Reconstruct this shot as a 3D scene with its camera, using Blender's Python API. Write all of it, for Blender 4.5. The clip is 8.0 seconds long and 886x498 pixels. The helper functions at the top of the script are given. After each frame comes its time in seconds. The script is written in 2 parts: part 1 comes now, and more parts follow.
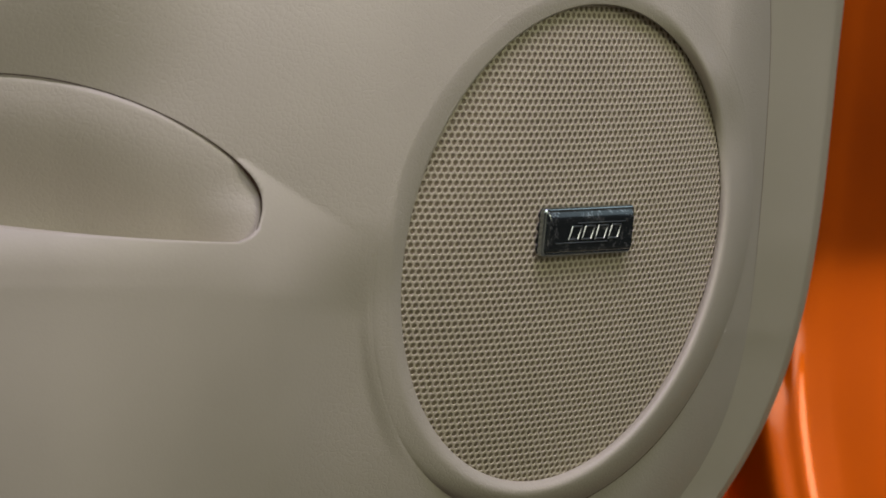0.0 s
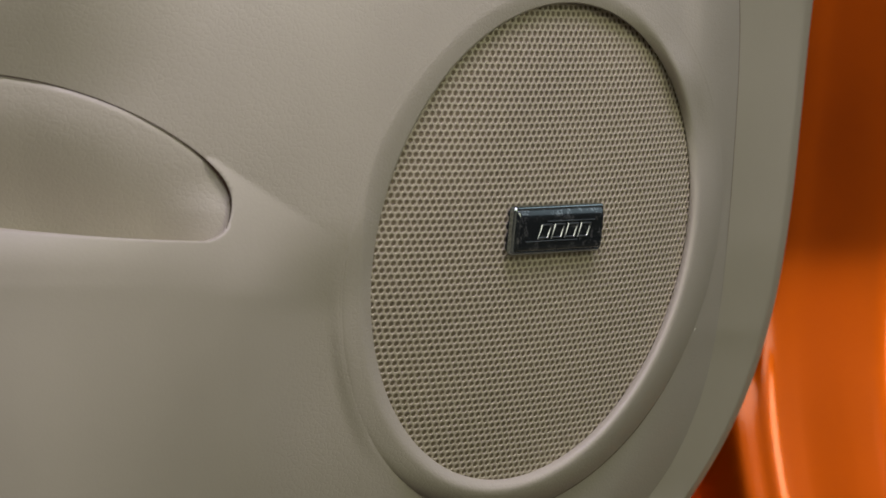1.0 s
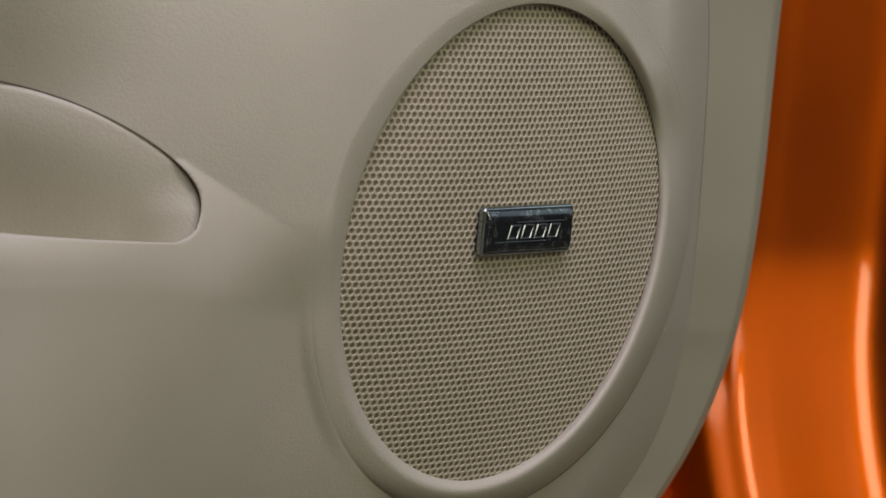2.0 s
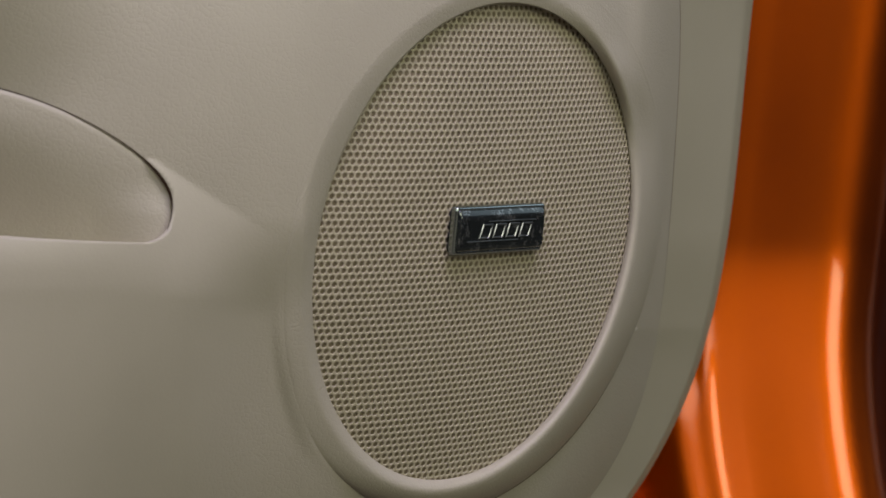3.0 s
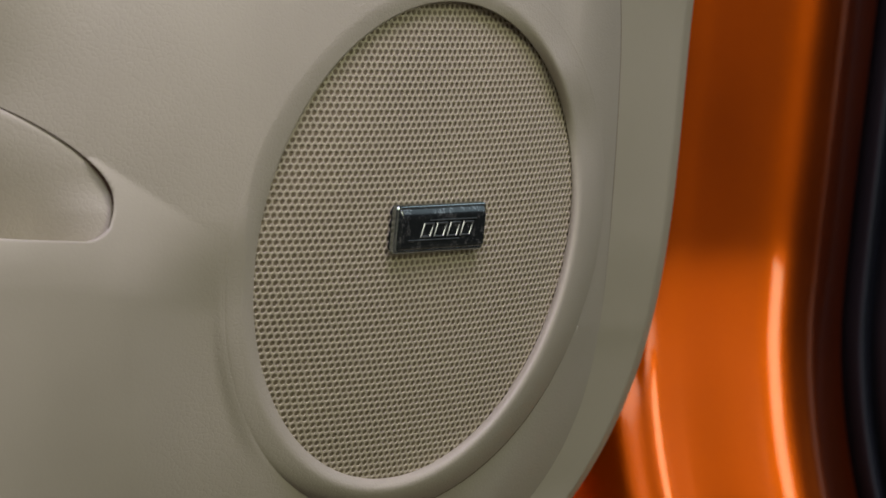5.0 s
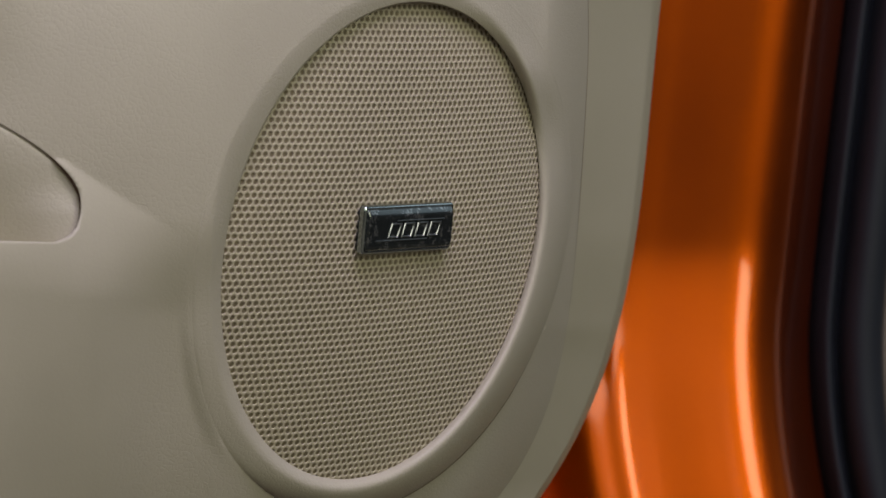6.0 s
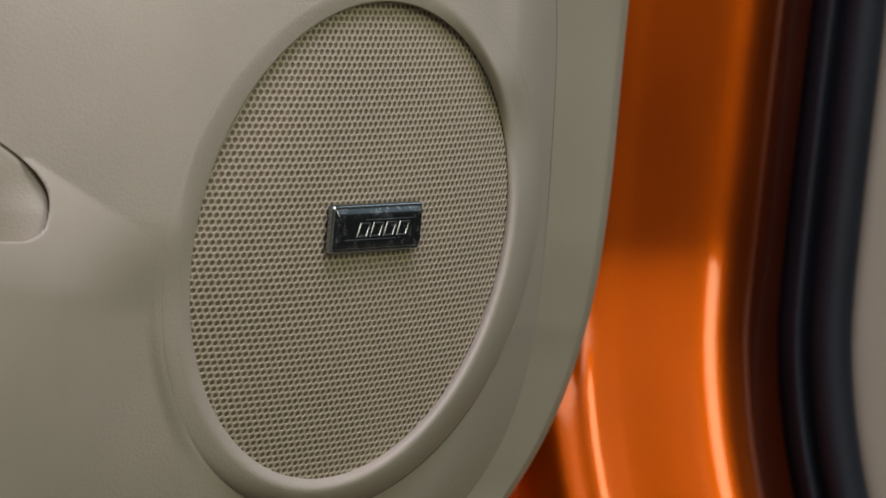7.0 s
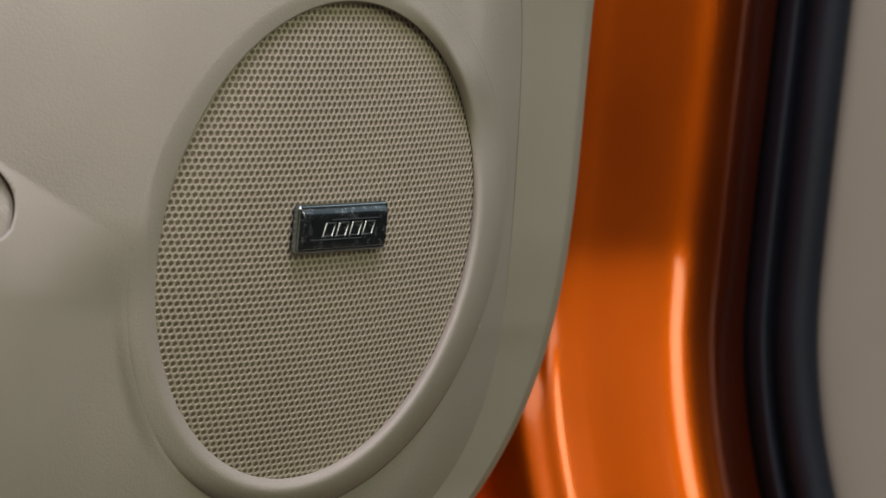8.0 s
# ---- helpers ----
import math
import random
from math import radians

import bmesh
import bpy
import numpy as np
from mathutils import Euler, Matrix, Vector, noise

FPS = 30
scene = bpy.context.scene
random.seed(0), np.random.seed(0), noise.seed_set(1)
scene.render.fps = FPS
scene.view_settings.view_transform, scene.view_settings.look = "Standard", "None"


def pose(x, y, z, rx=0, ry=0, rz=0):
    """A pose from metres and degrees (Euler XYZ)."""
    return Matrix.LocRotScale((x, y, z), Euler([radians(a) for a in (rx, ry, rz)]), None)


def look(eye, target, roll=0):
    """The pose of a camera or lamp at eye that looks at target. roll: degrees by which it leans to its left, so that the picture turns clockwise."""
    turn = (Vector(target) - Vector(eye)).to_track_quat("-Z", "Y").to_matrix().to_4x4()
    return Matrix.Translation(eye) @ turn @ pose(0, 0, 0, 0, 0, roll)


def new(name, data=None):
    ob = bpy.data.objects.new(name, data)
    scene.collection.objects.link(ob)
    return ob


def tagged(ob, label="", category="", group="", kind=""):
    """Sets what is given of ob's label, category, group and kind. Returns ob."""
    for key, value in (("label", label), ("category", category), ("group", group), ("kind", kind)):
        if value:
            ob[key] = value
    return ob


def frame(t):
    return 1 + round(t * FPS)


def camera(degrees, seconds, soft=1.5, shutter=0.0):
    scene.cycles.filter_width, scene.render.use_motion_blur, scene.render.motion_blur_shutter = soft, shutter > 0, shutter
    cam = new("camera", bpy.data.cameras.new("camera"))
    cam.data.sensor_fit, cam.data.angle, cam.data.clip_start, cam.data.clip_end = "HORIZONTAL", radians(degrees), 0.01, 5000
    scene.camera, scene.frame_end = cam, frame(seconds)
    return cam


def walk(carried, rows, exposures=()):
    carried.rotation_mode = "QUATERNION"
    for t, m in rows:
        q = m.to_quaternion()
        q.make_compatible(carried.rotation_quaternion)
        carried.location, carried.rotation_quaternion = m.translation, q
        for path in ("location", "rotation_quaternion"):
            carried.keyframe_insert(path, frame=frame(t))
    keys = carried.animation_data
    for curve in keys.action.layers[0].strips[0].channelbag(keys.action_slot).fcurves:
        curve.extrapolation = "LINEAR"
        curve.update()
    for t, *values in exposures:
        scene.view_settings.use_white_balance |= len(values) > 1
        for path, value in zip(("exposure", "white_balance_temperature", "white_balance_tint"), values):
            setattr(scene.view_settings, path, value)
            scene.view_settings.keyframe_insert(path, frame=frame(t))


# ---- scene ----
# A car door's inner trim with a round loudspeaker, seen from behind the open door; beyond it the orange hinge pillar.
cam = camera(12.0, 8.0, soft=1.6)
cam.data.dof.use_dof = True
cam.data.dof.focus_distance = 1.565
cam.data.dof.aperture_fstop = 20.0
EYE = 0.62
# seconds, yaw, pitch, roll: a slow hand-held pan on the spot
TURNS = [
    (0.0, 1.5958, 0.024, -0.318), (0.5, 1.3994, 0.008, -0.285), (1.0, 1.1835, 0.006, -0.205), (1.5, 0.971, 0.021, -0.190),
    (3.0, 0.3867, 0.012, -0.015), (3.5, 0.1994, 0.000, -0.008), (4.0, 0.0, 0.0, 0.0), (4.5, -0.2004, -0.007, 0.009),
    (6.0, -0.855, 0.000, 0.068), (6.5, -1.0684, 0.000, 0.085), (7.0, -1.2793, -0.011, 0.155), (7.5, -1.5, -0.004, 0.236),
    (8.0, -1.7438, -0.018, 0.318),
]
walk(cam, [(t, pose(0, 0, EYE, 90 + pitch, roll, yaw)) for t, yaw, pitch, roll in TURNS])

# ---- light: an added, unseen hall; lamps in invented openings above, behind and beside the camera ----
world = bpy.data.worlds.new("sky")
scene.world = world
world.use_nodes = True
wn = world.node_tree.nodes
sky = wn.new("ShaderNodeTexSky")
sky.sky_type = "NISHITA"
sky.sun_disc = False
sky.sun_elevation = radians(50)
sky.sun_rotation = radians(190)
sky.dust_density = 3.0
world.node_tree.links.new(sky.outputs[0], wn["Background"].inputs[0])
wn["Background"].inputs[1].default_value = 0.10
scene.view_settings.exposure = 0.0
# openings made up to hold the lamps; none is in view
ROOF_OPENING = (-0.4, 1.8, -1.6, 0.4)  # x from, to; y from, to
SOUTH_OPENING = (-2.9, 2.1, 2.0, 3.4)  # x from, to; z from, to, in the wall behind the camera
SIDE = (-2.0, -0.5, 0.95, 3.3)  # y from, to; z from, to, in the right-hand wall
REAR = (1.7, 3.6, 1.3, 2.7)  # y from, to; z from, to, further along the same wall
HALL = (-3.2, 2.6, -2.6, 4.2, 3.6)


def opening_lamp(name, watts, wide, high, m, colour):
    lamp = new(name, bpy.data.lights.new(name, "AREA"))
    lamp.data.shape = "RECTANGLE"
    lamp.data.size, lamp.data.size_y = wide, high
    lamp.data.energy = watts
    lamp.data.color = colour
    lamp.matrix_world = m
    return lamp


# added fill lamps, tinted and powered to suit the trim and paint
opening_lamp("overhead_fill", 117, 2.15, 1.95, look((0.7, -0.6, HALL[4] + 0.05), (0.7, -0.601, 0)), (0.81, 0.705, 1.0))
opening_lamp("south_fill", 48, 4.95, 1.35, look((-0.4, HALL[2] - 0.05, 2.7), (-0.4, 0, 2.7)), (0.97, 1.0, 0.70))
opening_lamp("side_fill", 61, 1.45, 2.3, look((HALL[1] + 0.05, -1.25, 2.12), (0, -1.25, 2.12)), (0.98, 1.0, 0.64))
# an unseen source inferred from the bright upper edge of the badge
opening_lamp("rear_opening_light", 6, 1.85, 1.35, look((HALL[1] + 0.05, 2.65, 2.0), (0, 2.65, 2.0)), (0.88, 1.0, 0.96))


# ---- materials ----
def material(name, colour, rough, metal=0.0, spot=0.06, spot_size=18.0, bump=0.0, bump_size=900.0, kind="noise", coat=0.0, specular=0.5):
    m = bpy.data.materials.new(name)
    m.use_nodes = True
    nt = m.node_tree
    n, l = nt.nodes, nt.links
    bsdf = n["Principled BSDF"]
    bsdf.inputs["Metallic"].default_value = metal
    bsdf.inputs["Coat Weight"].default_value = coat
    bsdf.inputs["Coat Roughness"].default_value = 0.06
    bsdf.inputs["Specular IOR Level"].default_value = specular
    tc = n.new("ShaderNodeTexCoord")
    big = n.new("ShaderNodeTexNoise")
    big.inputs["Scale"].default_value = spot_size
    big.inputs["Detail"].default_value = 5
    l.new(tc.outputs["Object"], big.inputs["Vector"])
    ramp = n.new("ShaderNodeMapRange")
    ramp.inputs["From Min"].default_value, ramp.inputs["From Max"].default_value = 0.3, 0.7
    ramp.inputs["To Min"].default_value, ramp.inputs["To Max"].default_value = 1 - spot, 1 + spot
    l.new(big.outputs["Fac"], ramp.inputs["Value"])
    tint = n.new("ShaderNodeMix")
    tint.data_type, tint.blend_type = "RGBA", "MULTIPLY"
    tint.inputs[0].default_value = 1.0
    tint.inputs[6].default_value = (*colour, 1)
    l.new(ramp.outputs[0], tint.inputs[7])
    l.new(tint.outputs[2], bsdf.inputs["Base Color"])
    wear = n.new("ShaderNodeMapRange")
    wear.inputs["To Min"].default_value, wear.inputs["To Max"].default_value = rough * 0.9, min(1, rough * 1.12)
    l.new(big.outputs["Fac"], wear.inputs["Value"])
    l.new(wear.outputs[0], bsdf.inputs["Roughness"])
    if bump:
        b = n.new("ShaderNodeBump")
        b.inputs["Strength"].default_value = bump
        b.inputs["Distance"].default_value = 0.0004
        if kind == "leather":
            warp = n.new("ShaderNodeTexNoise")
            warp.inputs["Scale"].default_value = bump_size * 0.35
            warp.inputs["Detail"].default_value = 2
            add = n.new("ShaderNodeVectorMath")
            add.operation = "MULTIPLY_ADD"
            add.inputs[1].default_value = (0.0015,) * 3
            l.new(tc.outputs["Object"], warp.inputs["Vector"])
            l.new(warp.outputs["Color"], add.inputs[0])
            l.new(tc.outputs["Object"], add.inputs[2])
            cell = n.new("ShaderNodeTexVoronoi")
            cell.feature = "DISTANCE_TO_EDGE"
            cell.inputs["Scale"].default_value = bump_size
            l.new(add.outputs[0], cell.inputs["Vector"])
            pebble = n.new("ShaderNodeMapRange")
            pebble.interpolation_type = "SMOOTHSTEP"
            pebble.inputs["From Max"].default_value = 0.17
            l.new(cell.outputs["Distance"], pebble.inputs["Value"])
            fine = n.new("ShaderNodeTexNoise")
            fine.inputs["Scale"].default_value = bump_size * 0.5
            fine.inputs["Detail"].default_value = 5
            l.new(tc.outputs["Object"], fine.inputs["Vector"])
            mix = n.new("ShaderNodeMath")
            mix.operation = "MULTIPLY_ADD"
            mix.inputs[1].default_value = 0.8
            l.new(fine.outputs["Fac"], mix.inputs[0])
            l.new(pebble.outputs[0], mix.inputs[2])
            l.new(mix.outputs[0], b.inputs["Height"])
            # the grain is stretched flat where the sheet was drawn over a form
            drawn = n.new("ShaderNodeAttribute")
            drawn.attribute_name = "drawn"
            patch = n.new("ShaderNodeTexNoise")
            patch.inputs["Scale"].default_value = 45
            l.new(tc.outputs["Object"], patch.inputs["Vector"])
            uneven = n.new("ShaderNodeMapRange")
            uneven.inputs["From Min"].default_value, uneven.inputs["From Max"].default_value = 0.3, 0.7
            uneven.inputs["To Min"].default_value, uneven.inputs["To Max"].default_value = 0.7 * bump, 1.15 * bump
            l.new(patch.outputs["Fac"], uneven.inputs["Value"])
            left_over = n.new("ShaderNodeMath")
            left_over.operation = "MULTIPLY_ADD"
            left_over.inputs[1].default_value, left_over.inputs[2].default_value = -0.75, 1.0
            l.new(drawn.outputs["Fac"], left_over.inputs[0])
            strong = n.new("ShaderNodeMath")
            strong.operation = "MULTIPLY"
            l.new(uneven.outputs[0], strong.inputs[0])
            l.new(left_over.outputs[0], strong.inputs[1])
            l.new(strong.outputs[0], b.inputs["Strength"])
        else:
            fine = n.new("ShaderNodeTexNoise")
            fine.inputs["Scale"].default_value = bump_size
            fine.inputs["Detail"].default_value = 4
            l.new(tc.outputs["Object"], fine.inputs["Vector"])
            l.new(fine.outputs["Fac"], b.inputs["Height"])
        l.new(b.outputs[0], bsdf.inputs["Normal"])
    return m


BEIGE = (0.398, 0.362, 0.299)
M_VINYL = material("grained_vinyl", BEIGE, 0.5, spot=0.04, bump=0.175, bump_size=510, kind="leather")
M_LINER = material("smooth_grained_vinyl", BEIGE, 0.52, spot=0.04, bump=0.17, bump_size=480, kind="leather")
M_STRIP = material("satin_plastic", (0.39, 0.357, 0.275), 0.5, spot=0.03, bump=0.12, bump_size=900)
M_CABIN = material("cabin_plastic", (0.255, 0.221, 0.172), 0.55, spot=0.03, bump=0.12, bump_size=900)
M_GRILLE = material("painted_grille", (0.418, 0.367, 0.278), 0.55, spot=0.03, bump=0.08, bump_size=1500)
M_CLOTH = material("dark_cloth", (0.18, 0.145, 0.1), 0.9, spot=0.15)
M_GAP = material("dark_gap", (0.028, 0.016, 0.01), 0.9, spot=0.2, specular=0.1)
M_SEAM = material("shaded_seam", (0.14, 0.105, 0.08), 0.9, spot=0.2, specular=0.1)
M_RUBBER = material("black_rubber", (0.0098, 0.0122, 0.0178), 0.6, specular=0.28, spot=0.15, bump=0.1, bump_size=700)
M_PAINT = material("orange_paint", (0.52, 0.08, 0.0001), 0.34, metal=0.98, spot=0.04, coat=0.85, bump=0.02, bump_size=2500)
M_PAINT.node_tree.nodes["Principled BSDF"].inputs["Coat Roughness"].default_value = 0.09
M_PAINT.node_tree.nodes["Principled BSDF"].inputs["Coat IOR"].default_value = 1.5
M_BLACK = material("black_plastic", (0.015, 0.015, 0.016), 0.5, spot=0.15)
M_DARK = material("dark_chrome", (0.06, 0.072, 0.075), 0.26, metal=0.85, spot=0.1, coat=0.5)
M_FRAME = material("smoked_chrome", (0.4, 0.45, 0.46), 0.22, metal=1.0, spot=0.08)
M_CHROME = material("bright_chrome", (0.55, 0.55, 0.56), 0.28, metal=1.0, spot=0.03)
nt = M_DARK.node_tree
speck = nt.nodes.new("ShaderNodeTexNoise")
speck.inputs["Scale"].default_value = 1100
speck.inputs["Detail"].default_value = 3
where = nt.nodes.new("ShaderNodeTexNoise")
where.inputs["Scale"].default_value = 230
spots = nt.nodes.new("ShaderNodeMath")
spots.operation = "MULTIPLY"
cut = nt.nodes.new("ShaderNodeMapRange")
cut.inputs["From Min"].default_value, cut.inputs["From Max"].default_value = 0.30, 0.335
cut.inputs["To Max"].default_value = 0.75
dust = nt.nodes.new("ShaderNodeMix")
dust.data_type = "RGBA"
dust.inputs[7].default_value = (0.35, 0.36, 0.36, 1)
coords = nt.nodes.new("ShaderNodeTexCoord")
for tex in (speck, where):
    nt.links.new(coords.outputs["Object"], tex.inputs["Vector"])
nt.links.new(speck.outputs["Fac"], spots.inputs[0])
nt.links.new(where.outputs["Fac"], spots.inputs[1])
nt.links.new(spots.outputs[0], cut.inputs["Value"])
nt.links.new(cut.outputs[0], dust.inputs[0])
plain = nt.nodes["Principled BSDF"].inputs["Base Color"].links[0].from_socket
nt.links.new(plain, dust.inputs[6])
nt.links.new(dust.outputs[2], nt.nodes["Principled BSDF"].inputs["Base Color"])
# unseen hall surfaces, toned for the bounce and reflections they give
M_GROUND = material("sealed_concrete", (0.09, 0.08, 0.05), 0.7, spot=0.2, spot_size=3, bump=0.5, bump_size=120)
M_WALL = material("grey_render", (0.05, 0.05, 0.047), 0.85, spot=0.1, spot_size=2, bump=0.4, bump_size=150)


# ---- building helpers ----
def link(name, verts, faces, mat, parent=None, label="", smooth=True):
    me = bpy.data.meshes.new(name)
    me.from_pydata([tuple(map(float, v)) for v in verts], [], faces)
    me.materials.append(mat)
    if smooth:
        me.polygons.foreach_set("use_smooth", [True] * len(me.polygons))
    me.update()
    ob = new(name, me)
    ob.parent = parent
    if label:
        tagged(ob, label)
    return ob


def quads(rows, cols, closed=False, flip=False, first=0):
    out = []
    for r in range(rows - 1):
        for c in range(cols if closed else cols - 1):
            d = (c + 1) % cols
            f = (first + r * cols + c, first + r * cols + d, first + (r + 1) * cols + d, first + (r + 1) * cols + c)
            out.append(f[::-1] if flip else f)
    return out


def step(lo, hi, x):
    t = np.clip((np.asarray(x, float) - lo) / (hi - lo), 0, 1)
    return t * t * (3 - 2 * t)


# The trim's broad form, in millimetres: a across, b up, both measured where the trim is 1.5 m from the eye; it bends away towards the hinge.
REACH = 1500.0


def depth(a, b):
    x = np.asarray(a, float) + 45
    b = np.clip(b, -140, 170)
    near = 0.606 * x + 0.0027 * x * x
    bend = 0.606 * x + 0.0052 * x * x + 0.012 * np.clip(x - 82, 0, 30) ** 2
    far = 0.606 * 112 + 0.0052 * 112 ** 2 + 0.012 * 30 ** 2 + 2.49 * (x - 112)
    d = np.where(x < 0, near, np.where(x < 112, bend, far))
    return d - 0.28 * b + 0.0018 * b * b


def place(a, b):
    a, b = np.broadcast_arrays(np.asarray(a, float), np.asarray(b, float))
    d = depth(a, b)
    k = 1 + d / REACH
    return np.stack([a * k, REACH + d, b * k], -1)


def normal(a, b):
    p, h = place(a, b), 0.5
    n = np.cross(place(np.add(a, h), b) - p, place(a, np.add(b, h)) - p)
    return n / np.linalg.norm(n, axis=-1, keepdims=True)


def stand(a, b, lift=0.0):
    """Points that stand off the trim's broad form along its normal, in metres."""
    q = place(a, b) + normal(a, b) * (np.zeros(np.shape(a)) + lift)[..., None]
    return q * 0.001 + np.array([0, 0, EYE])


def skin(a, b, lift=0.0):
    """The surface parallel to the broad form at that lift, by its place across and up."""
    n = normal(a, b)
    s = np.asarray(a, float) - lift * n[..., 0]
    u = np.asarray(b, float) - lift * n[..., 2]
    for _ in range(2):
        n = normal(s, u)
        s, u = a - lift * n[..., 0], b - lift * n[..., 2]
    return stand(s, u, lift)


LEAN = radians(13.9)


def oval(turn, w):
    """The loudspeaker's outline: w = 0 at the grille's edge, 1 at the bezel's outer edge."""
    cx, cz = 0.6 * w, 3.0 - 0.8 * w
    rx, rz = 56.7 + 10.9 * w, 84.9 + 11.6 * w
    return cx + rx * np.cos(turn), cz + rz * np.sin(turn + LEAN)


def inside(a, b, w):
    x = (a - 0.6 * w) / (56.7 + 10.9 * w)
    y = (b - 3.0 + 0.8 * w) / (84.9 + 11.6 * w)
    return np.sqrt(x * x + ((y - x * math.sin(LEAN)) / math.cos(LEAN)) ** 2)


def seam_a(b):
    return np.polyval([-9.772e-08, 1.183e-05, -7.409e-04, 0.0987, 69.21], np.clip(b, -105, 130))


def edge_a(b):
    return np.polyval([-7.25e-09, 1.029e-05, -1.4919e-03, 0.17337, 88.76], np.clip(b, -105, 130))


# pocket: its right-hand tip, its lip and the curved joint above it
TIP_A, LIP_B = -105.8, 2.6


def lip_b(a):
    x = np.clip(TIP_A - np.asarray(a, float), 0, 130)
    return LIP_B + 0.00065 * x * x


def tip_a(b):
    """The pocket's right-hand end, which rounds off into the lip."""
    f = np.clip(15.3 - np.asarray(b, float), 0, 12.7) / 12.7
    return TIP_A - 3.4 * f ** 2 - 5.5 * f ** 8


def joint_b(a):
    """Height of the joint over the pocket, which drops steeply to the tip."""
    x = np.clip(TIP_A - np.asarray(a, float), 0, 94)
    return 15.3 + 4.855 * np.sqrt(x) + 0.1371 * x + -0.0005918 * x * x + -9.949e-06 * x ** 3


def relief(a, b):
    """How far the vinyl stands off the broad form."""
    a, b = np.broadcast_arrays(np.asarray(a, float), np.asarray(b, float))
    low = 1.6 - 0.12 * np.clip(-28 - b, 0, 90) + 4.6 * step(-42, 8, b)
    left = step(-20, -60, a)
    up = low * (1 - left) + (8.0 - 4.5 * step(12, -25, b) * step(-100, -74, a)) * left
    # the pocket wall is undercut beside the bezel
    rim = inside(a, b, 1.0)
    up = up - 1.9 * step(0, -36, b) * step(-88, -40, b) * step(1.75, 1.15, rim) * step(1.0, 1.08, rim) * step(-30, -58, a)
    # towards the seam it falls away; lower down it lies flat beside the bezel
    high = step(-20, 60, b)
    fall = np.clip((a - seam_a(b) + 15) / 15, 0, 1)
    up = up - (11.0 - 2.5 * (1 - high)) * fall ** 1.7
    up = up - 6.0 * step(0.86, 0.99, rim) * step(15, 45, a) * (1 - high)
    # beside the seam the upper part leans forward
    up = up + 0.0009 * np.clip(b, 0, 140) ** 2 * step(52, 76, a)
    # the pocket's wall swells out below and to the left
    ridge = 27.8 - 0.634 * np.clip(a - TIP_A, -7, 60)
    swell = 35 * (1 - step(-178, -62, a))
    rise = np.clip((ridge - b) / (ridge + 17.0), 0, 1)
    out = 1 - (1 - rise) ** (1.5 + 1.0 * step(-100, -130, a)) - 0.0014 * np.clip(-13.0 - b, 0, 200)
    # above, the vinyl rolls forward towards the arm rest
    roll = 24 * step(46, 125, b - 0.3 * (a + 150)) * step(-105, -170, a)
    drop = np.clip(-8.0 - b, 0, 120)
    lower = 0.24 * (1 - step(-195, -95, a)) * drop * drop / (drop + 14)
    return up + lower + (swell + 0.002 * np.clip(-140 - a, 0, 120) ** 2) * out + roll


def build_trim(door):
    cols, upper, lower = 520, 230, 170
    s = np.linspace(0, 1, cols)
    # more columns round the pocket's tip
    s = s - 0.055 * np.sin(np.clip((s - 0.28) / 0.36, 0, 1) * 2 * np.pi)
    verts, rows = [], []
    top = np.linspace(0, 1, upper)
    # rows above the lip, from the top down, then rows below it
    for part in ("up", "down"):
        for t in (top if part == "up" else np.linspace(0, 1, lower)):
            guess = 135 * (1 - t) if part == "up" else -115 * t
            a = -260 + (seam_a(guess) + 260) * s
            lip = lip_b(a)
            b = 135 + (lip - 135) * t if part == "up" else lip + (-115 - lip) * t
            a = -260 + (seam_a(b) + 260) * s
            r = relief(a, b)
            if part == "up":
                tip = tip_a(b)
                open_ = step(0, -2.5, a - tip)
                open_ = open_ * step(0.3, -0.5, b - joint_b(a))
                well = open_ * step(-1.0, -4.0, b - joint_b(a))
                flat = 8.0 + 24 * step(46, 125, b - 0.3 * (a + 150)) * step(-105, -170, a)
                r = r * (1 - open_) + open_ * (flat - 16 * well)
            r = r - 7 * step(1.0, 0.975, inside(a, b, 1.0))
            verts.append(skin(a, b, r))
            rows.append((a, b))
    verts = np.array(verts).reshape(-1, 3)
    a = np.array([x[0] for x in rows]).ravel()
    b = np.array([x[1] for x in rows]).ravel()
    hole = inside(a, b, 0.55) < 1
    faces = [f for f in quads(upper + lower, cols, flip=True) if not all(hole[i] for i in f)]
    panel = link("trim_panel", verts, faces, M_VINYL, door, "beige grained vinyl door panel with a swelling pocket wall")
    ridge = 27.8 - 0.634 * np.clip(a - TIP_A, -7, 60)
    drawn = step(1.5, -2.5, b - ridge) * step(-62, -84, a - 0.35 * np.clip(b + 14, -60, 0))
    panel.data.attributes.new("drawn", "FLOAT", "POINT").data.foreach_set("value", drawn.astype(np.float32))
    bm = bmesh.new()
    bm.from_mesh(panel.data)
    bmesh.ops.remove_doubles(bm, verts=bm.verts, dist=1e-6)
    bm.to_mesh(panel.data)
    bm.free()
    return panel


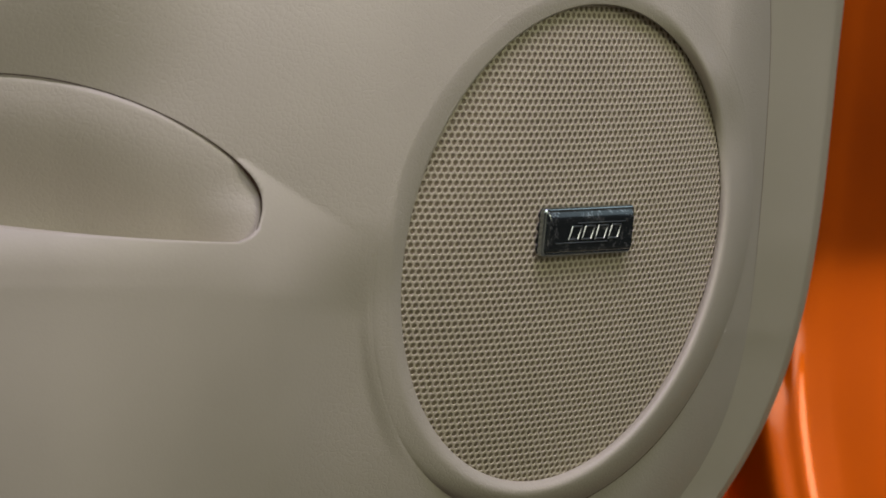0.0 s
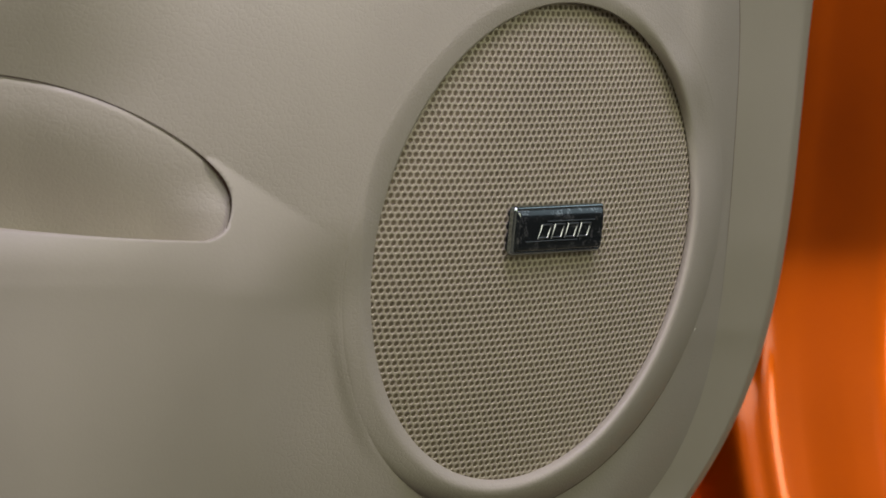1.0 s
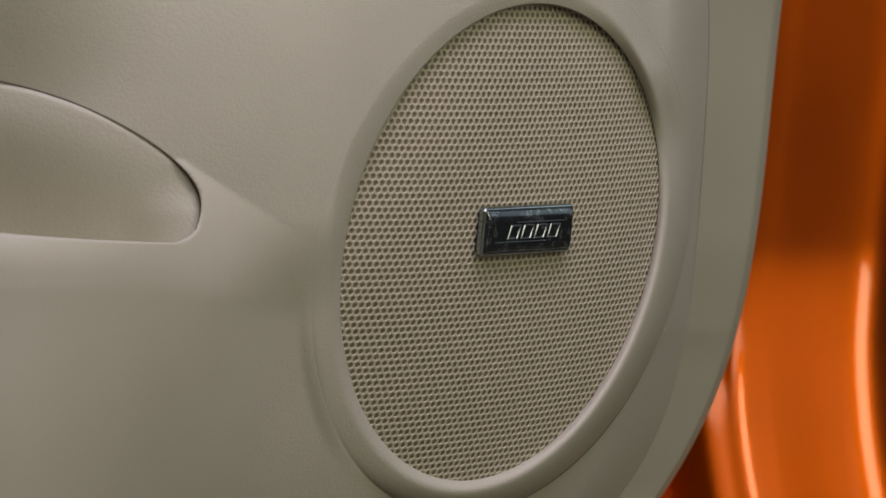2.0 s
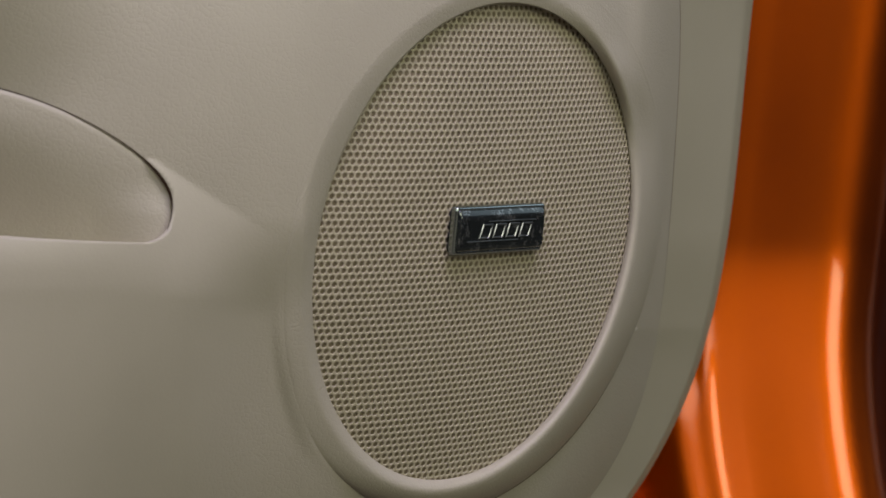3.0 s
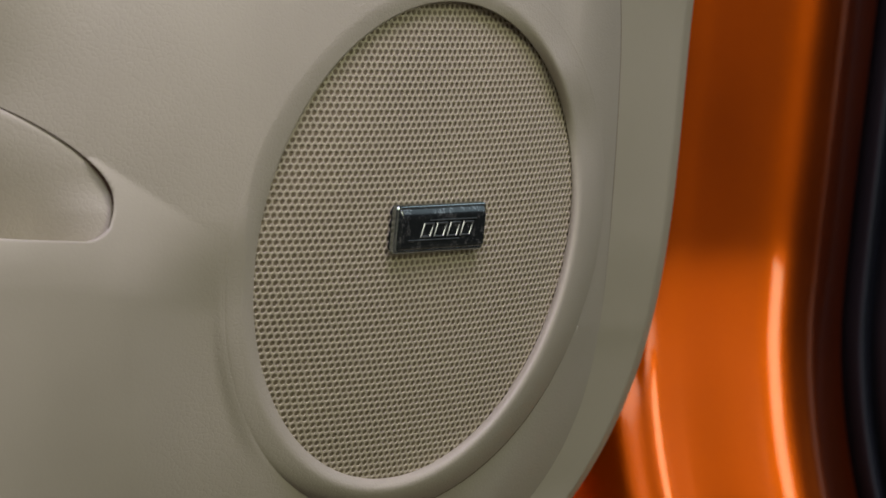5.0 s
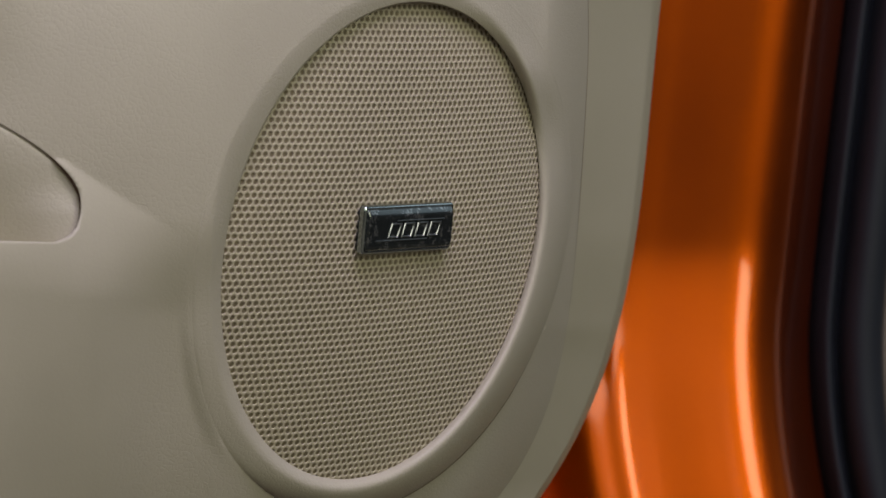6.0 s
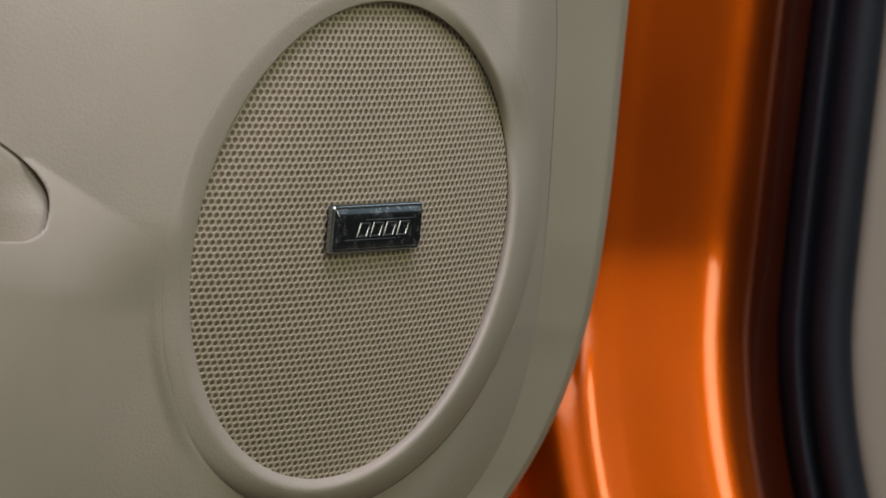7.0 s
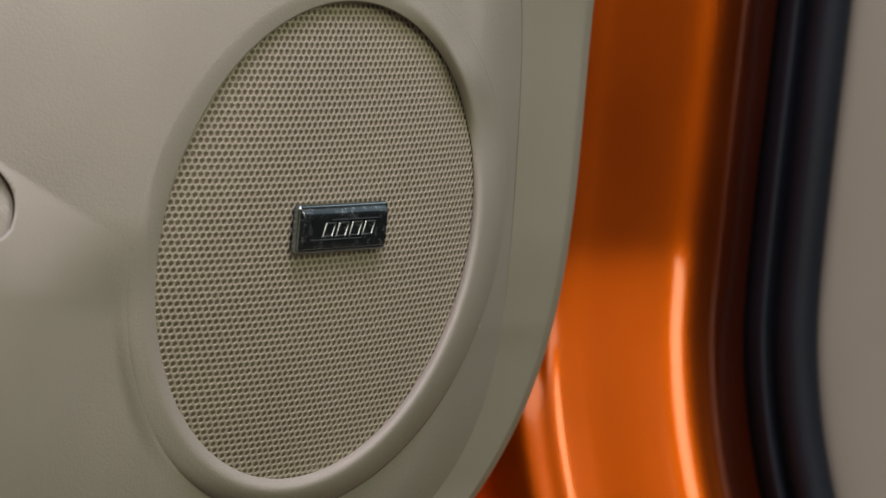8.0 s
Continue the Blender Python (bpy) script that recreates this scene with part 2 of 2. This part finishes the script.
def build_bezel(door):
    n = 240
    turn = np.linspace(0, 2 * np.pi, n, endpoint=False)
    # where the panel beside it stands high
    rim_a, rim_b = oval(turn, 1.0)
    high = np.clip(relief(np.minimum(rim_a, seam_a(rim_b) - 0.4), rim_b) / 6.0, 0, 1)
    spread = np.exp(-(np.arange(-24, 25) / 9.0) ** 2)
    high = np.convolve(np.concatenate([high[-24:], high, high[:24]]), spread / spread.sum(), "valid")
    ws = [-0.03, -0.01, 0.0, 0.02, 0.05, 0.09, 0.15, 0.22, 0.3, 0.38, 0.46, 0.55, 0.64, 0.73, 0.81, 0.88, 0.92, 0.95, 0.97, 0.985, 1.0, 1.015, 1.04, 1.08, 1.12]
    verts = []
    for w in ws:
        a, b = oval(turn, w)
        rim_a, rim_b = oval(turn, max(w, 1.0))
        r = relief(np.minimum(rim_a, seam_a(rim_b) - 0.4), rim_b)
        a = np.where(w > 0.9, np.minimum(a, seam_a(b) - 0.4), a)
        # it runs out into the panel where that stands high
        blend = step(0.45, 0.9, w) * high
        r = r * (1 - blend) + relief(np.minimum(a, seam_a(b) - 0.4), b) * blend
        # where the panel beside it stands high it is a plain slope up to it, elsewhere a rounded crown
        crown = 3.7 * (1 - (1 - min(max(w, 0) / 0.33, 1)) ** 1.7)
        out = min(max((w - 0.3) / 0.69, 0.0), 1.0)
        fall = 0.8 * (1 - math.sqrt(1 - out * out)) + 0.2 * out * out
        flat = step(0.35, -0.1, np.sin(turn + LEAN)) * step(-0.3, -0.7, np.cos(turn))
        reach = np.minimum(max(w, 0) / (0.25 + 0.32 * (1 - np.cos(turn)) * (1 - 0.8 * flat)), 1)
        lip = 0.6 + 3.6 * step(-0.2, 0.5, np.sin(turn + LEAN)) * step(1.0, 0.5, np.cos(turn))
        h = high * (lip + (r - lip) * (0.6 * reach + 0.4 * np.sin(reach * np.pi / 2))) + (1 - high) * (0.4 + crown * (1 - fall) + (r - 0.4) * fall)
        h = np.where(w >= 1, r, h) - {-0.03: 5.0, -0.01: 3.0, 1.0: -0.05, 1.015: -0.04, 1.04: -0.02, 1.08: 0.01, 1.12: 0.1}.get(w, 0.0)
        # beside the pocket wall it stands proud with a clear edge
        h = h + 0.4 * flat * step(-60, -35, b) * float(step(0.4, 0.8, w)) * float(step(1.02, 0.86, w))
        # a shallow groove parts it from the pocket wall low down
        low = step(-0.55, -0.85, np.sin(turn + LEAN)) * step(-0.05, -0.35, np.cos(turn))
        h = h - 0.16 * math.exp(-((w - 0.97) / 0.06) ** 2) * low
        verts.append(skin(a, b, h))
    verts = np.array(verts).reshape(-1, 3)
    return link("speaker_bezel", verts, quads(len(ws), n, closed=True), M_VINYL, door, "raised beige moulded ring round the loudspeaker")


def build_grille(door):
    """A perforated sheet: six-sided cells, each with a round hole punched through, in staggered rows that climb towards the hinge."""
    pitch = 2.82
    fine = np.linspace(-90, 90, 1801)
    arc = np.concatenate([[0], np.cumsum(np.sqrt(1 + np.diff(depth(fine, 0 * fine)) ** 2 / 0.01) * 0.1)])
    arc -= np.interp(0, fine, arc)
    levels = [-88.0]
    while levels[-1] < 96:
        levels.append(levels[-1] + 2.41 + 0.00167 * levels[-1] - 9.8e-6 * levels[-1] ** 2)
    levels = np.array(levels)
    count = 110
    row, col = np.meshgrid(np.arange(len(levels)), np.arange(count), indexing="ij")
    base = levels[row]
    slide = -0.72 * (-0.28 * base + 0.0018 * base ** 2)
    a = np.interp((col - count // 2 + 0.5 * (row % 2)) * pitch + slide, arc, fine)
    x = a + 45
    b = base + 0.07016 * x + 0.001082 * (a * a - 2025) / 2 - base * (0.001043 * x + 4.223e-06 * (a * a - 2025) / 2)
    centre = np.stack([a, b], -1)
    keep = (inside(a, b, 0.0) < 1.015) & (row > 0) & (row < len(levels) - 1) & (col > 0) & (col < count - 1)
    h = 0.2
    pa = (place(a + h, b) - place(a - h, b)) / (2 * h)
    pb = (place(a, b + h) - place(a, b - h)) / (2 * h)
    la = (pa ** 2).sum(-1)
    cross = (pa * pb).sum(-1) / la
    lb = np.sqrt((pb ** 2).sum(-1) - cross ** 2 * la)
    la = np.sqrt(la)
    turn = np.arange(12) * np.pi / 6
    rings = ((1.1, -0.0), (1.03, -0.06), (0.97, -0.17), (0.95, -0.38))
    verts, faces = [], []
    for r, c in zip(*np.nonzero(keep)):
        s = r % 2
        near = [(r, c + 1), (r + 1, c + s), (r + 1, c + s - 1), (r, c - 1), (r - 1, c + s - 1), (r - 1, c + s)]
        n = [centre[q] for q in near]
        corner = [(centre[r, c] + n[k] + n[(k + 1) % 6]) / 3 for k in range(6)]
        first = len(verts)
        for k in range(6):
            m = (corner[k - 1] + corner[k]) / 2
            verts += [(m[0], m[1], 0.0), (corner[k][0], corner[k][1], 0.0)]
        for rad, lift in rings:
            db = rad * np.sin(turn) / lb[r, c]
            da = rad * np.cos(turn) / la[r, c] - db * cross[r, c]
            verts += list(zip(a[r, c] + da, b[r, c] + db, [lift] * 12))
        faces += quads(5, 12, closed=True, first=first)
    v = np.array(verts)
    grille = link("speaker_grille", stand(v[:, 0], v[:, 1], v[:, 2]), faces, M_GRILLE, door, "beige perforated loudspeaker grille with round holes")
    turn = np.linspace(0, 2 * np.pi, 128, endpoint=False)
    back = []
    for f in np.linspace(0.02, 1.05, 50):
        a, bb = oval(turn, 0.0)
        back.append(skin(a * f, 3.0 + (bb - 3.0) * f, np.full(128, -0.5)))
    link("backing_cloth", np.array(back).reshape(-1, 3), quads(50, 128, closed=True), M_CLOTH, grille, "brown cloth behind the holes")
    return grille


def rounded(w, h, r, n=5):
    pts = []
    for cx, cy, s in ((w / 2 - r, h / 2 - r, 0), (-w / 2 + r, h / 2 - r, 90), (-w / 2 + r, -h / 2 + r, 180), (w / 2 - r, -h / 2 + r, 270)):
        for i in range(n + 1):
            t = radians(s + 90 * i / n)
            pts.append((cx + r * math.cos(t), cy + r * math.sin(t)))
    return pts


def build_badge(door):
    a0, b0 = 7.75, 7.9
    o = skin(np.array([a0]), np.array([b0]))[0]
    ex = skin(np.array([a0 + 1]), np.array([b0 + 0.055]))[0] - skin(np.array([a0 - 1]), np.array([b0 - 0.055]))[0]
    up = skin(np.array([a0]), np.array([b0 + 1]))[0] - o
    ex /= np.linalg.norm(ex)
    ny = np.cross(ex, up)
    ny /= np.linalg.norm(ny)
    ez = np.cross(ny, ex)

    def at(x, y, lift):
        return o + 0.001 * (x * ex + y * ez + lift * ny)

    def plate(name, levels, mat, parent, label=""):
        """A stack of rounded outlines: width, height, corner, lift and, where it is not in the middle, how far up its middle lies."""
        verts, n = [], 0
        for w, h, r, lift, *up in levels:
            pts = rounded(w, h, r)
            n = len(pts)
            verts += [at(x, y + (up[0] if up else 0.0), lift) for x, y in pts]
        faces = quads(len(levels), n, closed=True)
        faces.append(tuple((len(levels) - 1) * n + j for j in range(n)))
        return link(name, verts, faces, mat, parent, label)

    badge = plate("badge", [(46.4, 16.8, 1.2, -3.0), (46.4, 16.8, 1.2, 2.4)], M_BLACK, door, "small dark chrome badge on the grille")
    for y in (-6.0, -2.0, 2.0, 6.0):
        tooth = rounded(1.6, 2.2, 0.4, 2)
        verts = [at(x - 22.9, y + z, lift) for lift in (-2.0, 0.9) for x, z in tooth]
        link("clip", verts, quads(2, len(tooth), closed=True) + [tuple(range(len(tooth), 2 * len(tooth)))], M_BLACK, badge)
    plate("frame", [(48.9, 17.8, 1.6, 0.9), (48.9, 17.8, 1.6, 2.4), (48.6, 17.5, 1.6, 2.9), (48.0, 16.9, 1.5, 3.25), (47.3, 16.2, 1.4, 3.4), (46.7, 15.6, 1.3, 3.4), (46.0, 14.9, 1.2, 3.1)], M_FRAME, badge, "smoked chrome frame with rounded edges")
    plate("face", [(46.6, 15.6, 1.1, 2.9), (46.4, 15.4, 1.1, 3.25), (46.1, 14.9, 1.0, 3.55, -0.1), (45.9, 14.0, 0.9, 4.0, -0.35), (45.7, 12.9, 0.8, 4.4, -0.7), (45.5, 11.9, 0.7, 4.6, -0.9), (45.4, 11.2, 0.7, 4.66, -0.95), (45.1, 9.5, 0.6, 4.68, -0.9), (44.8, 7.0, 0.6, 4.69, -0.8)], M_DARK, badge, "glossy black face with dust specks")

    def raised(name, outline, width, low=4.62, high=5.0):
        """A raised bright line along a closed outline."""
        verts, n = [], len(outline)
        mid = np.mean(outline, 0)
        for grow, h in ((0.0, low), (0.25, high), (0.75, high), (1.0, low)):
            for p in outline:
                d = np.array(p) - mid
                q = mid + d - np.sign(d) * width * grow
                verts.append(at(q[0], q[1], h))
        return link(name, verts, quads(4, n, closed=True), M_CHROME, badge, smooth=False)

    def rib(name, x, y, long, wide):
        """A raised straight line with sloping sides."""
        verts = []
        for grow, h in ((0.0, 4.62), (0.6, 4.98)):
            for u, v in ((-1, -1), (1, -1), (1, 1), (-1, 1)):
                yy = v * wide / 2 * (1 - grow)
                verts.append(at(x + u * (long / 2 - grow * wide / 2), y + yy, h))
        return link(name, verts, quads(2, 4, closed=True) + [(4, 5, 6, 7)], M_CHROME, badge, smooth=False)

    # the maker's mark as four plain slanted frames with a thin line above and below
    for i in range(4):
        x = -12.6 + 7.2 * i
        raised("mark_block", [(x, -3.0), (x + 5.6, -3.0), (x + 7.3, 2.4), (x + 1.7, 2.4)], 0.62)
    rib("mark_line", -5.0, -3.9, 28.0, 0.42)
    rib("mark_line", 5.0, 3.3, 26.0, 0.42)
    return badge


def build_strip(door):
    """The smooth plastic edge beyond the vinyl's seam, rolled back at its outer edge."""
    rows, cols = 140, 26
    verts = []
    for b in np.linspace(135, -115, rows):
        bb = np.full(cols, b)
        t = np.linspace(0, 1, cols)
        s, e = seam_a(b), edge_a(b)
        a = s - 0.3 + (e - s + 0.3) * np.minimum(t * 1.0, 1.0)
        lift = relief(np.array([s]), np.array([b]))[0] - 0.15 - 4 * t * step(0, 90, b) - 9 * np.clip((t - 0.94) / 0.06, 0, 1) ** 2
        verts.append(skin(a, bb, lift))
    return link("edge_strip", np.array(verts).reshape(-1, 3), quads(rows, cols, flip=True), M_STRIP, door, "smooth beige plastic edge of the door trim")


def build_liner(door):
    cols, rows = 120, 60
    verts = []
    t = np.linspace(0, 1, cols)
    a = TIP_A + 0.2 - 150 * t ** 2
    top = joint_b(a) - 0.35
    bottom = np.full(cols, -2.0)
    edge = relief(a, np.maximum(joint_b(a), 60))
    near = 0.8 * step(30, 0, TIP_A - a)
    for f in np.linspace(0, 1, rows):
        b = top + (bottom - top) * f
        sink = top - b
        lift = edge - 0.9 * np.exp(-sink / 0.8) - (7 + 9 * step(-125, -180, a)) * step(6, 60, sink)
        # towards the tip it climbs to the wall's height
        lift = lift + near * step(31, 12, b) * (relief(np.full(cols, TIP_A), b) - 0.9 - lift)
        verts.append(skin(a, b, lift))
    return link("pocket_liner", np.array(verts).reshape(-1, 3), quads(rows, cols), M_LINER, door, "beige grained lining inside the door pocket")


def build_gasket(door):
    """The dark joint line round the pocket's lining."""
    t = np.linspace(1, 0, 130)
    a = TIP_A - 150 * t ** 2
    b = joint_b(a)
    down = np.linspace(15.0, 3.0, 30)
    a = np.concatenate([a, tip_a(down)])
    b = np.concatenate([b, down])
    da, db = np.gradient(a), np.gradient(b)
    n = np.hypot(da, db)
    wide = 0.19 + 0.38 * np.exp(-((b - 24) / 8) ** 2) - 0.14 * step(15, 4, b)
    ground_ = np.concatenate([relief(a[:130], b[:130]), relief(np.full(30, TIP_A), down)])
    rows = []
    for side in (1, -1):
        aa, bb = a - side * wide * db / n, b + side * wide * da / n
        rows.append(skin(aa, bb, ground_ + 0.3))
    return link("joint", np.array(rows).reshape(-1, 3), quads(2, 160, flip=True), M_GAP, door, "dark joint line")


def line_on(door, name, a, b, wide, mat, label, rise=0.12):
    """A narrow line laid along a path on the trim."""
    da, db = np.gradient(a), np.gradient(b)
    n = np.hypot(da, db)
    rows = [skin(a - s * wide * db / n, b + s * wide * da / n, relief(a, b) + rise) for s in (1, -1)]
    return link(name, np.array(rows).reshape(-1, 3), quads(2, len(a), flip=True), mat, door, label)


def build_parting_lines(door):
    b = np.linspace(134, -20, 120)
    line_on(door, "seam_line", seam_a(b) - 0.05, b, 0.08 * step(-20, 40, b) + 0.02, M_SEAM, "thin dark seam beside the edge strip")
    for lo, hi, wide in ((-38, -99, 0.33),):
        turn = np.radians(np.linspace(lo, hi, 90))
        a, b = oval(turn, 1.0)
        a = np.minimum(a, seam_a(b) - 0.6)
        fade = np.sin(np.linspace(0, np.pi, 90)) ** 1.2
        if lo > hi:
            a, b, fade = a[::-1], b[::-1], fade[::-1]
        line_on(door, "parting_line", a[::-1], b[::-1], (wide * fade + 0.02)[::-1], M_SEAM, "fine dark parting line under the bezel", 0.2)


def build_shell(door):
    """The painted metal shell behind the trim."""
    verts = []
    bs = np.linspace(132, -112, 40)
    for b in bs:
        e = edge_a(b) - 4
        a = np.linspace(-258, e, 40)
        verts.append(skin(a, np.full(40, b), np.full(40, -36.0)))
    for b in bs:
        e = edge_a(b) - 4
        a = np.linspace(-258, e, 40)
        p = skin(a, np.full(40, b), np.full(40, -36.0))
        p[:, 0] -= 0.06
        p[:, 1] += 0.06
        verts.append(p)
    v = np.array(verts).reshape(-1, 3)
    f = quads(40, 40, flip=True) + quads(40, 40, first=1600)
    rim = [i for i in range(40)] + [r * 40 + 39 for r in range(1, 40)] + [39 * 40 + i for i in range(38, -1, -1)] + [r * 40 for r in range(38, 0, -1)]
    f += [(rim[i], rim[(i + 1) % len(rim)], rim[(i + 1) % len(rim)] + 1600, rim[i] + 1600) for i in range(len(rim))]
    return link("door_shell", v, f, M_PAINT, door, "orange painted metal door shell")


def build_hinges(door):
    """Two steel arms that carry the door from the pillar, hidden behind the trim."""
    for z in (EYE - 0.09, EYE + 0.07):
        bm = bmesh.new()
        for wide, lo, hi, high in ((0.014, 1.60, 2.085, 0.05), (0.03, 1.70, 1.73, 0.07), (0.06, 2.07, 2.10, 0.07)):
            block = bmesh.ops.create_cube(bm, size=1.0, matrix=Matrix.Translation((0.005, (lo + hi) / 2, z)) @ Matrix.Diagonal((wide, hi - lo, high, 1)))
            edges = {e for v in block["verts"] for e in v.link_edges}
            bmesh.ops.bevel(bm, geom=list(edges), offset=0.004, segments=2, affect="EDGES")
        me = bpy.data.meshes.new("hinge")
        bm.to_mesh(me)
        bm.free()
        me.materials.append(M_PAINT)
        ob = new("hinge", me)
        ob.parent = door


# ---- the hinge pillar, its weather strip and the cabin trim beyond ----
def pillar_x(z):
    """Where the weather strip's outer edge runs, in metres, over the height z above the eye."""
    d = max((z + 0.0417) * 1000, -130.0)
    return 0.1843 + 0.001 * np.where(d > 0, 0.1257 * d * d / (np.abs(d) + 26.4), 0.00154 * d * d)


FAR = 1.1  # how far back the pillar stands


def sweep(name, prof, mat, parent, label, lo=-EYE / FAR, hi=0.42, rows=220, flare=True):
    verts = []
    for z in np.linspace(hi, lo, rows):
        x0 = float(pillar_x(z))
        d = min(max(0.0, 0.003 - z), 0.17)
        u = min(max(0.0, z - 0.003), 0.2)
        for x, y in prof:
            w = 0.155 * d * d / (d + 0.02) * float(step(0.0, -0.018, x)) if flare else 0.0
            # a shallow swelling low on the outer fold
            w += 0.003 * (math.erf((d - 0.047) / 0.02) + 1) * float(step(-0.080, -0.101, x)) if flare else 0.0
            # a fine pressed crease runs down from it
            w += 0.0009 * float(step(0.025, 0.055, d)) * math.exp(-((x + 0.0845) / 0.0042) ** 2) if flare else 0.0
            # higher up it leans forward a little
            w += 0.035 * u * u / (u + 0.02) * float(step(0.0, -0.018, x)) if flare else 0.0
            verts.append((FAR * (x0 + x), FAR * (y - w), EYE + FAR * z))
    return link(name, verts, quads(rows, len(prof), flip=True), mat, parent, label)


def smooth_profile(pts, n):
    """A rounded line through a few corners."""
    p = np.array(pts, float)
    for _ in range(n):
        q = [p[0]]
        for i in range(len(p) - 1):
            q += [0.75 * p[i] + 0.25 * p[i + 1], 0.25 * p[i] + 0.75 * p[i + 1]]
        p = np.array(q + [p[-1]])
    return p


def build_body():
    body = tagged(new("car_body"), "orange car body at the hinge pillar of the open door", "car body", kind="structure")
    pillar = smooth_profile([(-0.19, 1.91), (-0.16, 1.835), (-0.13, 1.8095), (-0.096, 1.8015), (-0.091, 1.8003), (-0.087, 1.7994), (-0.084, 1.7989), (-0.081, 1.7988), (-0.078, 1.7989), (-0.074, 1.7993), (-0.068, 1.80), (-0.052, 1.80), (-0.048, 1.8001), (-0.041, 1.8005), (-0.037, 1.801), (-0.033, 1.8017), (-0.029, 1.8028), (-0.025, 1.8043), (-0.021, 1.8065), (-0.0175, 1.8094), (-0.0154, 1.8113), (-0.0142, 1.8128), (-0.0125, 1.8150), (-0.0110, 1.8180), (-0.004, 1.8334), (0.001, 1.8445), (0.0044, 1.8520), (0.0054, 1.868), (0.006, 1.95)], 3)
    sweep("hinge_pillar", pillar, M_PAINT, body, "glossy orange painted hinge pillar")
    seal = smooth_profile([(0.0033, 1.9190), (0.0043, 1.8790), (0.0073, 1.8610), (0.0099, 1.8530), (0.0123, 1.8495), (0.0146, 1.8515), (0.0161, 1.8570), (0.0171, 1.8620), (0.0181, 1.8570), (0.0201, 1.8460), (0.0251, 1.8410), (0.0311, 1.8420), (0.0364, 1.8470), (0.0376, 1.8590), (0.0376, 1.8750)], 2)
    strip = sweep("weather_strip", seal, M_RUBBER, body, "ribbed black rubber weather strip", flare=False)
    cabin = smooth_profile([(0.0354, 1.8830), (0.0364, 1.8660), (0.0411, 1.8610), (0.0616, 1.8610), (0.1216, 1.8750), (0.2016, 1.9050)], 2)
    sweep("cabin_trim", cabin, M_CABIN, body, "plain beige cabin side trim", flare=False)
    return body


def build_door():
    door = tagged(new("car_door"), "open car door with beige vinyl trim, pocket and round loudspeaker", "car door")
    build_trim(door)
    build_bezel(door)
    build_grille(door)
    build_badge(door)
    build_strip(door)
    build_liner(door)
    build_gasket(door)
    build_shell(door)
    build_hinges(door)
    build_parting_lines(door)
    return door


def wall_with_opening(name, label, to_world, wide, high, opening, thick, mat):
    """A wall in its own plane (u across, v up) with one opening through it."""
    u0, u1, v0, v1 = opening
    verts, faces = [], []
    for w in (0, thick):
        verts += [to_world(u, v, w) for u, v in ((0, 0), (wide, 0), (wide, high), (0, high), (u0, v0), (u1, v0), (u1, v1), (u0, v1))]
    for i in range(4):
        j = (i + 1) % 4
        faces += [(i, j, 4 + j, 4 + i), (8 + j, 8 + i, 12 + i, 12 + j), (4 + i, 4 + j, 12 + j, 12 + i), (j, i, 8 + i, 8 + j)]
    return tagged(link(name, verts, faces, mat, smooth=False), label, "wall" if "wall" in name else "ceiling", kind="structure")


def slab_box(name, lo, hi, mat, label, category):
    verts = [(x, y, z) for x in (lo[0], hi[0]) for y in (lo[1], hi[1]) for z in (lo[2], hi[2])]
    faces = [(0, 1, 3, 2), (4, 6, 7, 5), (0, 4, 5, 1), (2, 3, 7, 6), (0, 2, 6, 4), (1, 5, 7, 3)]
    return tagged(link(name, verts, faces, mat, smooth=False), label, category, kind="structure")


def build_hall():
    # the whole hall is added out of view, to enclose and shape the light
    x0, x1, y0, y1, top = HALL
    slab_box("floor", (x0, y0, -0.1), (x1, y1, 0), M_GROUND, "unseen dark sealed concrete hall floor", "floor")
    slab_box("wall_north", (x0 - 0.1, y1, 0), (x1 + 0.1, y1 + 0.1, top), M_WALL, "unseen plain dull grey hall wall", "wall")
    wall_with_opening("wall_south", "unseen plain dull grey hall wall with a high opening for a fill lamp", lambda u, v, w: (x0 - 0.1 + u, y0 - w, v), x1 - x0 + 0.2, top,
                      (SOUTH_OPENING[0] - x0 + 0.1, SOUTH_OPENING[1] - x0 + 0.1, SOUTH_OPENING[2], SOUTH_OPENING[3]), 0.1, M_WALL)
    slab_box("wall_west", (x0 - 0.1, y0, 0), (x0, y1, top), M_WALL, "unseen plain dull grey hall wall", "wall")
    for name, lo, hi, opening in (("wall_east_1", y0, 0.6, SIDE), ("wall_east_2", 0.6, y1, REAR)):
        wall_with_opening(name, "unseen plain dull grey hall wall with a high lamp opening", lambda u, v, w: (x1 + w, lo + u, v), hi - lo, top,
                          (opening[0] - lo, opening[1] - lo, opening[2], opening[3]), 0.1, M_WALL)
    wall_with_opening("ceiling", "unseen plain grey ceiling with an opening for a fill lamp", lambda u, v, w: (x0 - 0.1 + u, y0 - 0.1 + v, top + w), x1 - x0 + 0.2, y1 - y0 + 0.2,
                      (ROOF_OPENING[0] - x0 + 0.1, ROOF_OPENING[1] - x0 + 0.1, ROOF_OPENING[2] - y0 + 0.1, ROOF_OPENING[3] - y0 + 0.1), 0.12, M_WALL)


build_hall()
build_body()
build_door()
